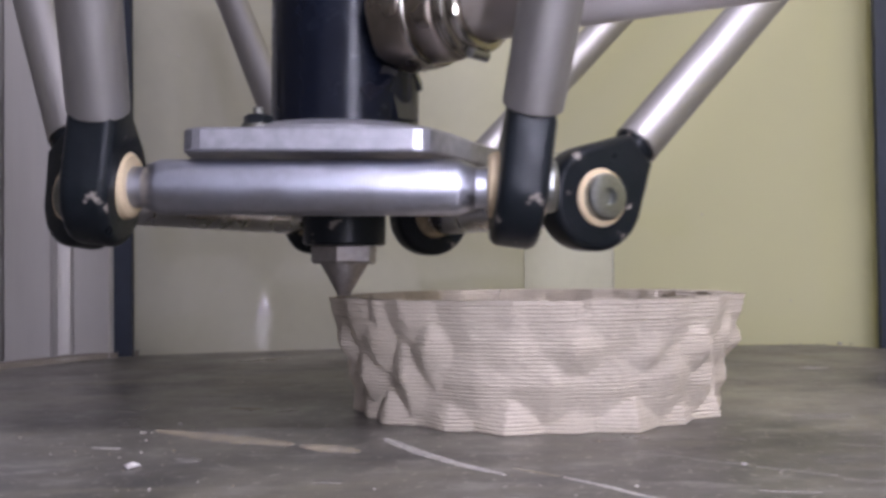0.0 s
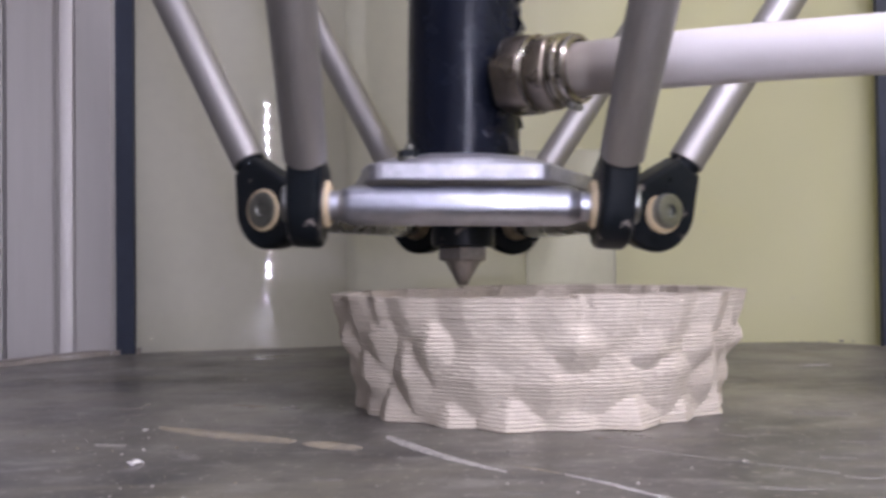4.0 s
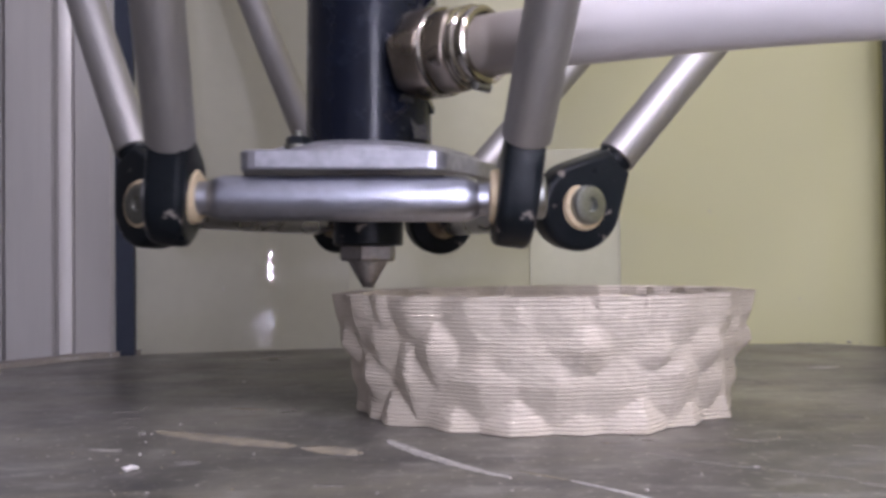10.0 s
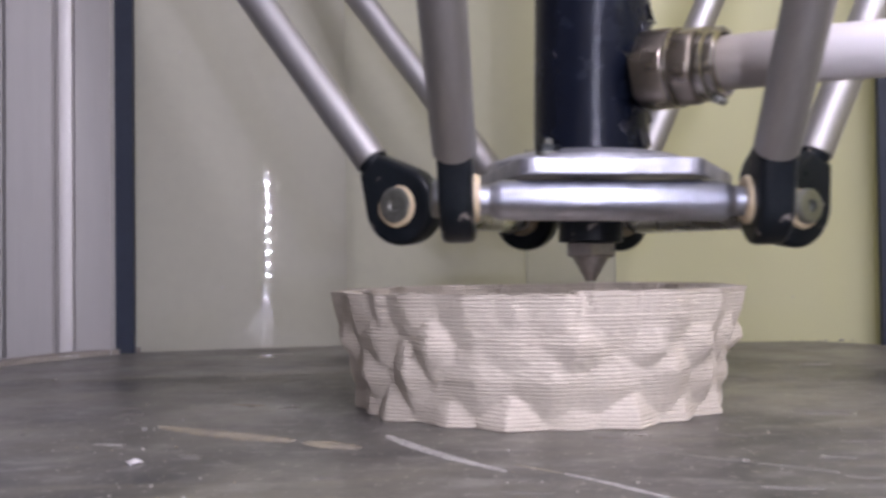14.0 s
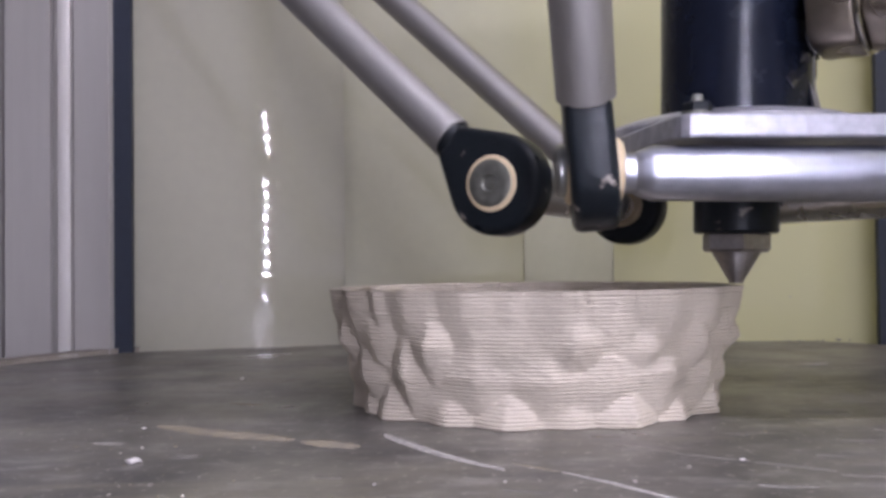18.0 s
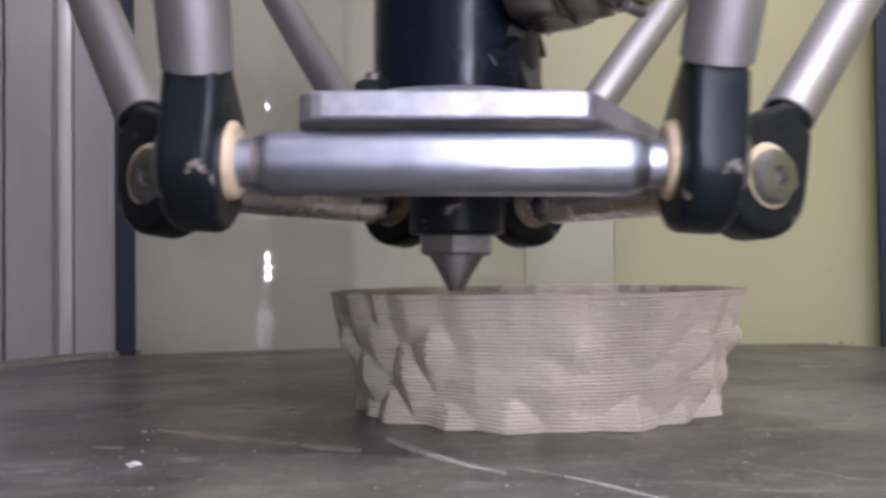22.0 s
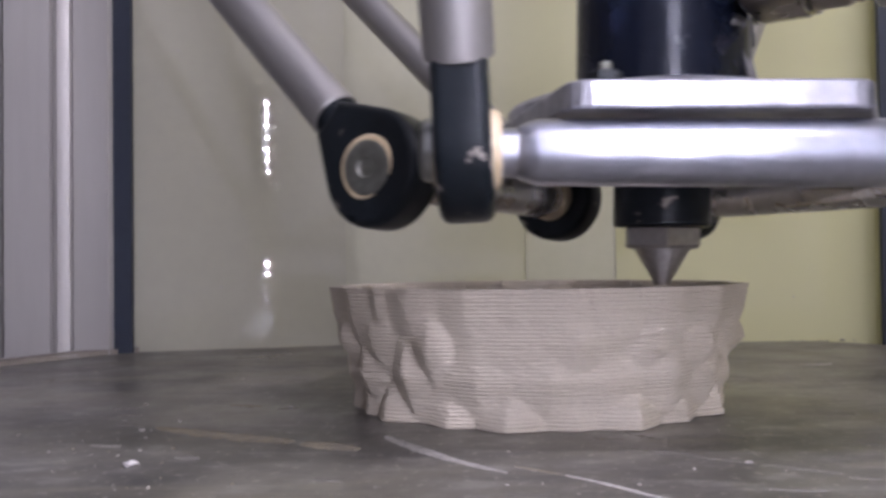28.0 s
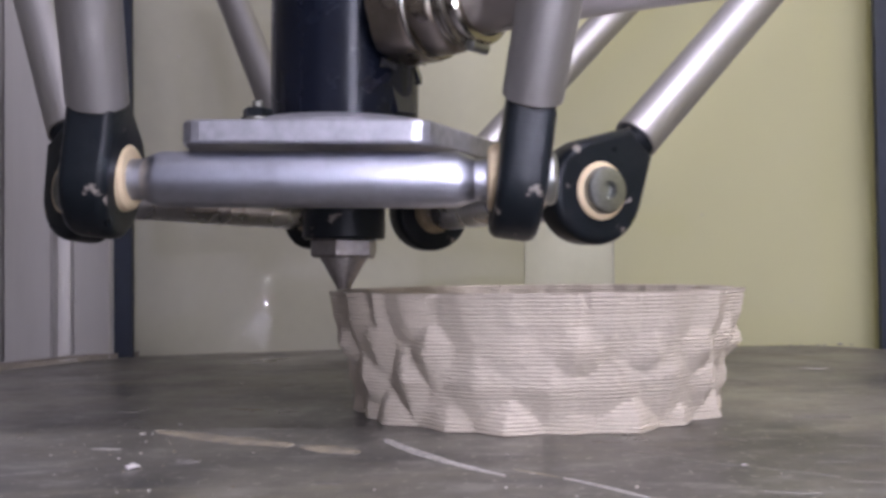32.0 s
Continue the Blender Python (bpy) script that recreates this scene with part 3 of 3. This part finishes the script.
    # three bars with their bearings and bolts
    for k in range(3):
        f = side_frame(k)
        half = [(0.0057, 0.0298), (0.0055, 0.0306), (0.0046, 0.0330), (0.0042, 0.0334), (0.0042, 0.0372), (0, 0.0372)]
        part("bar", lathe([(r, -z) for r, z in half[::-1]] + half, 40, Matrix.Translation((0, 0, -0.0004)) @ f), BAR_ALU if k == 0 else ALU, root, "turned aluminium bar")
        for s in (-1, 1):
            m = f @ pose(0, 0, s * JOINT, 0, 0 if s > 0 else 180, 0)
            part("ball_bearing", lathe([(0, -0.0062), (0.0060, -0.0062), (0.0067, -0.0056), (0.0070, -0.0044), (0.0070, 0.0042), (0.0067, 0.0049), (0.0060, 0.0052), (0, 0.0052)], 30, m), CREAM_DARK if (k, s) in ((2, -1), (1, 1)) else CREAM, root, "cream plastic bearing ball")
            # bolts of bar 2 get a darker steel: their shade is painted in
            fat, tall = (1.05, 0.4) if k == 2 else (1.0, 1.0)
            part("bolt", lathe([(r * fat, 0.0046 + (z - 0.0046) * tall) for r, z in [(0, 0.0046), (0.0053, 0.0046), (0.0054, 0.0050), (0.0054, 0.0066), (0.0049, 0.0073), (0.0036, 0.0076), (0.0020, 0.0076), (0.0016, 0.0062), (0, 0.0062)]], 26, m), STEEL_DULL_SHADED if k == 2 else STEEL, root, "zinc bolt head with shade put into its colour" if k == 2 else "zinc-plated bolt head")
    rods = []
    eye = None
    for k in range(3):
        long = ROD_SET[k][1]
        for s in (-1, 1):
            wide, start = (0.0059, 0.0165 + 0.0005 * s) if k == 0 else (0.0056, 0.0183)
            rod = part("rod", lathe([(0.0050, start + 0.012), (0.0050, start), (wide - 0.0003, start), (wide, start + 0.0003), (wide, long - 0.016), (0, long - 0.016)], 32), ROD, root, "satin steel rod, a hollow tube cut square")
            if eye is None:
                e = part("rod_end", build_rod_end(), BLACK, rod, "black plastic rod end", smooth=50)
                eye = e.data
            else:
                e = new("rod_end", eye)
                e.parent = rod
                e["label"] = "black plastic rod end"
            rods.append((rod, k, s))
    return root, rods


# upper joints of the rods: distance from the pot's axis, rod length, turn of the tower
ROD_SET = ((0.2627, 0.3871, -0.87), (0.2068, 0.3024, -5.26), (0.2914, 0.4038, -5.15))
# seconds, angle round the pot (degrees), radius (mm)
ROUND = [
    (0,-518.8,52.8), (0.5,-484.3,52.5), (1,-451.3,50.76), (1.5,-422.1,53.3), (2,-389.7,52.3), (2.5,-353.8,51.46),
    (3,-321,50.27), (3.5,-284.9,51), (5.5,-142.8,52.82), (6,-109.7,53.34), (6.5,-79.4,52.3), (7,-45.9,53.36),
    (7.5,-13.6,53.81), (8,18.9,53.68), (8.5,50.8,53.09), (9,85.4,53.95), (9.5,120.3,54.14), (10,153.6,53.38),
    (10.5,188,52.48), (11,222.5,52.31), (11.5,256.4,52.02), (12,284.4,53.15), (12.5,317.9,53.55), (13,353.7,52.58),
    (13.5,387.3,51.27), (14,422.6,51.64), (14.5,459.6,51.72), (16.5,599.5,53.15), (17,632.1,52.22), (17.5,663.7,52.26),
    (18,698.7,53.87), (18.5,729.8,53.59), (19,763.3,53.55), (19.5,796.5,53.35), (20,831.8,54.37), (20.5,865.4,53.35),
    (21,899.4,53.55), (21.5,933.8,53.67), (22,965.3,51.53), (22.5,996.1,53.19), (23,1029,53.07), (23.5,1064.8,51.82),
    (24,1100.9,51.26), (24.5,1134.2,50.71), (25,1171.1,50.98), (25.5,1205.6,50.92), (27.5,1344.9,52.14), (28,1376.1,53.17),
    (28.5,1408.4,54.27), (29,1440.7,54.01), (29.5,1473.9,52.54), (30,1508,52.93), (30.5,1543.1,54.36), (31,1576.3,53.2),
    (31.5,1609.7,52.48), (32,1641.3,52.97),
]


# ---- marks and crumbs on the bed ----
def ribbon(name, points, width, mat, label, category, height=0.00025):
    """A thin smear lying on the bed, with ragged sides."""
    rng = random.Random(len(points) * 7 + int(abs(points[0][0]) * 1e5))
    bm = bmesh.new()
    pts = [Vector(p) for p in points]
    fine = []
    for a, b in zip(pts, pts[1:]):
        for i in range(10):
            fine.append(a.lerp(b, i / 10))
    fine.append(pts[-1])
    n = len(fine)
    rows = []
    for i, p in enumerate(fine):
        d = (fine[min(i + 1, n - 1)] - fine[max(i - 1, 0)]).normalized()
        s = Vector((-d.y, d.x))
        wide = width if isinstance(width, float) else width[0] + (width[1] - width[0]) * i / (n - 1)
        w = wide * (0.12 + 0.88 * math.sin(math.pi * min(max((i + 1.5) / (n + 2), 0), 1)) ** 0.5)
        l, r = w * rng.uniform(0.6, 1.1), w * rng.uniform(0.6, 1.1)
        rows.append([bm.verts.new((*(p + s * l), 0.00002)), bm.verts.new((*(p + s * l * 0.5), height)), bm.verts.new((*(p - s * r * 0.5), height)), bm.verts.new((*(p - s * r), 0.00002))])
    for a, b in zip(rows, rows[1:]):
        for i in range(3):
            bm.faces.new((a[i], a[i + 1], b[i + 1], b[i]))
    for row in (rows[0], rows[-1]):
        bm.faces.new(row)
    bmesh.ops.recalc_face_normals(bm, faces=bm.faces)
    return tagged(part(name, bm, mat), label, category)


def crumb(x, y, size, seed, mat, label="small crumb of dried clay on the bed"):
    rng = random.Random(seed)
    bm = bmesh.new()
    bmesh.ops.create_icosphere(bm, subdivisions=2, radius=1)
    for v in bm.verts:
        v.co *= 0.75 + 0.5 * noise.noise(v.co * 1.3 + Vector((seed, 0, 0)))
        v.co = Vector((v.co.x * size * rng.uniform(0.98, 1.02) * 1.3, v.co.y * size, v.co.z * size * 0.55 + size * 0.4))
    ob = tagged(part("clay_crumb", bm, mat), label, "clay crumb", group="crumbs on the bed")
    ob.location = (x, y, 0)
    ob.rotation_euler = (0, 0, rng.uniform(0, 3))
    return ob


def build_marks():
    def mm(*points):
        return [(x * MM, y * MM) for x, y in points]

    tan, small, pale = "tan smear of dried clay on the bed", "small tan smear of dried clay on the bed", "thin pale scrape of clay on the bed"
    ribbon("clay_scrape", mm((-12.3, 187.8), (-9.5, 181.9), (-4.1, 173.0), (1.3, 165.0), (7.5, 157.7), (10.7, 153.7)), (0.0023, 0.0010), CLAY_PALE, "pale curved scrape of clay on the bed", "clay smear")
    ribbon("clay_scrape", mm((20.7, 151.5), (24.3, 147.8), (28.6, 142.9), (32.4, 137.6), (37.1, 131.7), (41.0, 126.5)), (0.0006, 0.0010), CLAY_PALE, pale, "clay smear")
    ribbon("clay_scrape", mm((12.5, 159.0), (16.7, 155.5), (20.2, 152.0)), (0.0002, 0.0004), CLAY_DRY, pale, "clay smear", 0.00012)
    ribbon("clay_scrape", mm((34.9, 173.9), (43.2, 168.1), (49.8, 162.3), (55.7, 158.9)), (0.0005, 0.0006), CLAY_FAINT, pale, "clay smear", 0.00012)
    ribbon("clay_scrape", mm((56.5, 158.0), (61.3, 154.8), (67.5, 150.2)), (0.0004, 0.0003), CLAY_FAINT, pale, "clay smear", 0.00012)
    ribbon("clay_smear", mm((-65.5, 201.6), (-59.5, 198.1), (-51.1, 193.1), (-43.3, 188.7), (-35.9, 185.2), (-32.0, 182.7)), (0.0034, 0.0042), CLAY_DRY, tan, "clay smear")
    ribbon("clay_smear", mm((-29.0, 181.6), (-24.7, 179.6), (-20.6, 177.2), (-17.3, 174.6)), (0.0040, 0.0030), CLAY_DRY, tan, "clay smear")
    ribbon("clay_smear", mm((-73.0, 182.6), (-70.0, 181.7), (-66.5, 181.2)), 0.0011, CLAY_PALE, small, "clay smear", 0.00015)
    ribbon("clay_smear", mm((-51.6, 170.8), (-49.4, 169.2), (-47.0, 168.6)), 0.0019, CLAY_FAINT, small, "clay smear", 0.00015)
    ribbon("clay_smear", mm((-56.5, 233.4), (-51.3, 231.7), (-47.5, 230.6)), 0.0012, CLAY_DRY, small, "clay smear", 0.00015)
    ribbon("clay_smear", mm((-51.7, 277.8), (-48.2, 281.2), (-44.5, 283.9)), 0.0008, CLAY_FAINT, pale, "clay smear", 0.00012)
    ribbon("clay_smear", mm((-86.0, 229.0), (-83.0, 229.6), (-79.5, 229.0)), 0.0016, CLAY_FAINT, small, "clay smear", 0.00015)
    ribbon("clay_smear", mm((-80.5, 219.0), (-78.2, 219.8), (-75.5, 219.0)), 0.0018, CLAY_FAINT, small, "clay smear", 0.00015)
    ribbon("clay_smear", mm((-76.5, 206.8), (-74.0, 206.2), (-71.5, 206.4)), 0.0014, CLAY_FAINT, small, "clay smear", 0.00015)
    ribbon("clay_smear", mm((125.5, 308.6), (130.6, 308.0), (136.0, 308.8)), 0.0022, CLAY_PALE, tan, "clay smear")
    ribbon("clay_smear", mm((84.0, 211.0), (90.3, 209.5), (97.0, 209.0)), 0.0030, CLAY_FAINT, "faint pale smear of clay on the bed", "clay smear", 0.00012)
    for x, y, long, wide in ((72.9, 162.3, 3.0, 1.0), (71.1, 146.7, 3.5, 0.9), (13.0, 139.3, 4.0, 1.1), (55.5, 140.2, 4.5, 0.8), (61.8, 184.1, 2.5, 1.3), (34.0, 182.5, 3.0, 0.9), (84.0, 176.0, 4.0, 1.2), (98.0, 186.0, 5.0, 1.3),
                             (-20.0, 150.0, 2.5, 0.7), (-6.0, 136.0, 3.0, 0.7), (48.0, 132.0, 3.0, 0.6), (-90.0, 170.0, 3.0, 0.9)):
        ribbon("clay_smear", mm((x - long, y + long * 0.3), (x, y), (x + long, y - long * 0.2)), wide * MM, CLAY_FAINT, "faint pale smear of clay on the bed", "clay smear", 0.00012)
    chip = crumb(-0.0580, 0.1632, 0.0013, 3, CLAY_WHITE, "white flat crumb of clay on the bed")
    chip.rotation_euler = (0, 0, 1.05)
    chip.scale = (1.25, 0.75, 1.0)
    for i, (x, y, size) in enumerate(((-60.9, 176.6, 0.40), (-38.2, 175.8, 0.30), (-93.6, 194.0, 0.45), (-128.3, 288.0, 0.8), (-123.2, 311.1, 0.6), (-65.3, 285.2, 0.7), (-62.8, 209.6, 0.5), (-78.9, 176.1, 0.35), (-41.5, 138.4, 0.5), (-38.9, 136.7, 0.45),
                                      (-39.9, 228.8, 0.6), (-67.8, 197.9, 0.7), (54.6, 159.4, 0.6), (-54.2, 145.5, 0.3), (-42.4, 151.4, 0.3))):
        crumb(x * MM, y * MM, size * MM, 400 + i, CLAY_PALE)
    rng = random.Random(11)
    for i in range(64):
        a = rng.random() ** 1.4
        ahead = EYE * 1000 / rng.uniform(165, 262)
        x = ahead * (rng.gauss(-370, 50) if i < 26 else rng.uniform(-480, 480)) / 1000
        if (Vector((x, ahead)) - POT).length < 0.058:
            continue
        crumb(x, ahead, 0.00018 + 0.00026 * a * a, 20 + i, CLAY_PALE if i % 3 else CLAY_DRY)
    ledge = ribbon("clay_smear", mm((-151.5, 344.6), (-148.6, 346.4), (-145.0, 348.2)), 0.0014, CLAY_PALE, "pale smear of clay on the dusty ledge", "clay smear", 0.0006)
    ledge.location.z = 0.0021
    # bits along the foot of the yellow sheet
    for i, px in enumerate((398, 410, 430, 437, 455, 468)):
        y = 0.4037 - 0.04 * px / 1000 * 0.402
        crumb(px / 1000 * y, y, 0.0012 if i == 4 else 0.0007, 200 + i, CLAY_PALE)


def build_spots():
    """Dried splashes on the rear sheets."""
    rng = random.Random(8)
    for px, py, left in ((-289, 25, True), (-253, 21, True), (-284, -128, True), (-228, 70, True), (-330, 60, True), (-180, -60, True), (-300, -250, True), (441, -264, False), (300, -60, False), (400, 40, False)):
        q = px / 1000
        y = 0.41998 / (1 - 0.255 * q) if left else 0.4067 / (1 + 0.04 * q)
        ob = crumb(0, 0, rng.uniform(0.0003, 0.0006), 300 + px, CLAY_WHITE, "small dried clay splash on the acrylic sheet")
        ob.name = "clay_splash"
        ob["group"] = "splashes on the sheets"
        ob["category"] = "clay splash"
        ob.rotation_euler = (radians(90), 0, math.atan(0.255 if left else -0.04))
        ob.location = (q * y, y, EYE - py / 1000 * y)


def build_notice():
    """A thin sheet on the yellow panel; its print is too faint to see."""
    d = (RIGHT_END - CORNER).normalized()
    m = Matrix.Translation((CORNER.x, CORNER.y - 0.0008, 0)) @ Matrix.Rotation(math.atan2(d.y, d.x), 4, "Z")
    root = thing("notice", "thin faded notice sheet on the yellow-green panel", "notice")
    x0, x1, z0, z1 = 0.0840, 0.1245, 0.024, 0.090
    part("sheet", block(x0, x1, -0.0004, 0.0, z0, z1, 0, m), PAPER, root)
    for x in (x0, x1):
        part("edge", block(x - 0.0003, x + 0.0003, -0.0009, -0.0004, z0, z1, 0, m), INK, root, "dark edge of the sheet")
    return root


# ---- build ----
bed = build_housing()
build_columns()
build_led_strip(STRIP_A, 0.0078, 18)
build_light_bar()
pot, crown = build_pot()
head, rods = build_head()
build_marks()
build_spots()
build_notice()


# ---- what moves ----
def head_place(t):
    ts = [r[0] for r in ROUND]
    a = radians(np.interp(t, ts, [r[1] for r in ROUND]))
    r = np.interp(t, ts, [r[2] for r in ROUND]) * MM
    return Vector((POT.x + r * math.cos(a), POT.y + r * math.sin(a), EYE - 0.00580 + 0.0000528 * t))


def rod_pose(k, s, t):
    """The rod's pose in the head's space: from its joint towards its tower."""
    turn = pose(0, 0, 0, 0, TIP, TURN)
    e = Vector((math.cos(radians(SIDES[k])), math.sin(radians(SIDES[k])), 0))
    tan = Vector((-e.y, e.x, 0))
    away, long, skew = ROD_SET[k]
    a = radians(SIDES[k] + skew)
    top = Vector((POT.x + away * math.cos(a), POT.y + away * math.sin(a), 0))
    mid = head_place(t) + (turn.to_3x3() @ (e * AXIS))
    flat = Vector((top.x - mid.x, top.y - mid.y, 0))
    d = turn.to_3x3().inverted() @ Vector((flat.x, flat.y, math.sqrt(long ** 2 - flat.length_squared)))
    z = d.normalized()
    x = (tan - z * tan.dot(z)).normalized()
    m = Matrix((x, z.cross(x), z)).transposed().to_4x4()
    m.translation = e * AXIS + tan * (JOINT * s) + Vector((0, 0, BAR_Z))
    return m


def motions():
    times = sorted(set([round(0.25 * i, 2) for i in range(129)]))
    walk(head, [(t, Matrix.Translation(head_place(t)) @ pose(0, 0, 0, 0, TIP, TURN)) for t in times])
    for rod, k, s in rods:
        walk(rod, [(t, rod_pose(k, s, t)) for t in times])
    # every second round lays one coil: the rim rises behind the nozzle
    ts, an = [r[0] for r in ROUND], [r[1] for r in ROUND]
    for k, ob in enumerate(crown):
        mid = SEAM + 360 / RIM_PARTS * (k + 0.5)
        rows, z = [(0.0, pose(0, 0, 0))], 0.0
        for lap in (-1, 1, 3):
            t = float(np.interp(mid + 360 * lap, an, ts))
            if lap == -1 and t < 0.3:
                continue
            rows.append((round(t - 0.1, 2), pose(0, 0, z)))
            z += 0.00056
            rows.append((round(t + 0.15, 2), pose(0, 0, z)))
        rows.append((32.0, pose(0, 0, z)))
        walk(ob, rows)


motions()
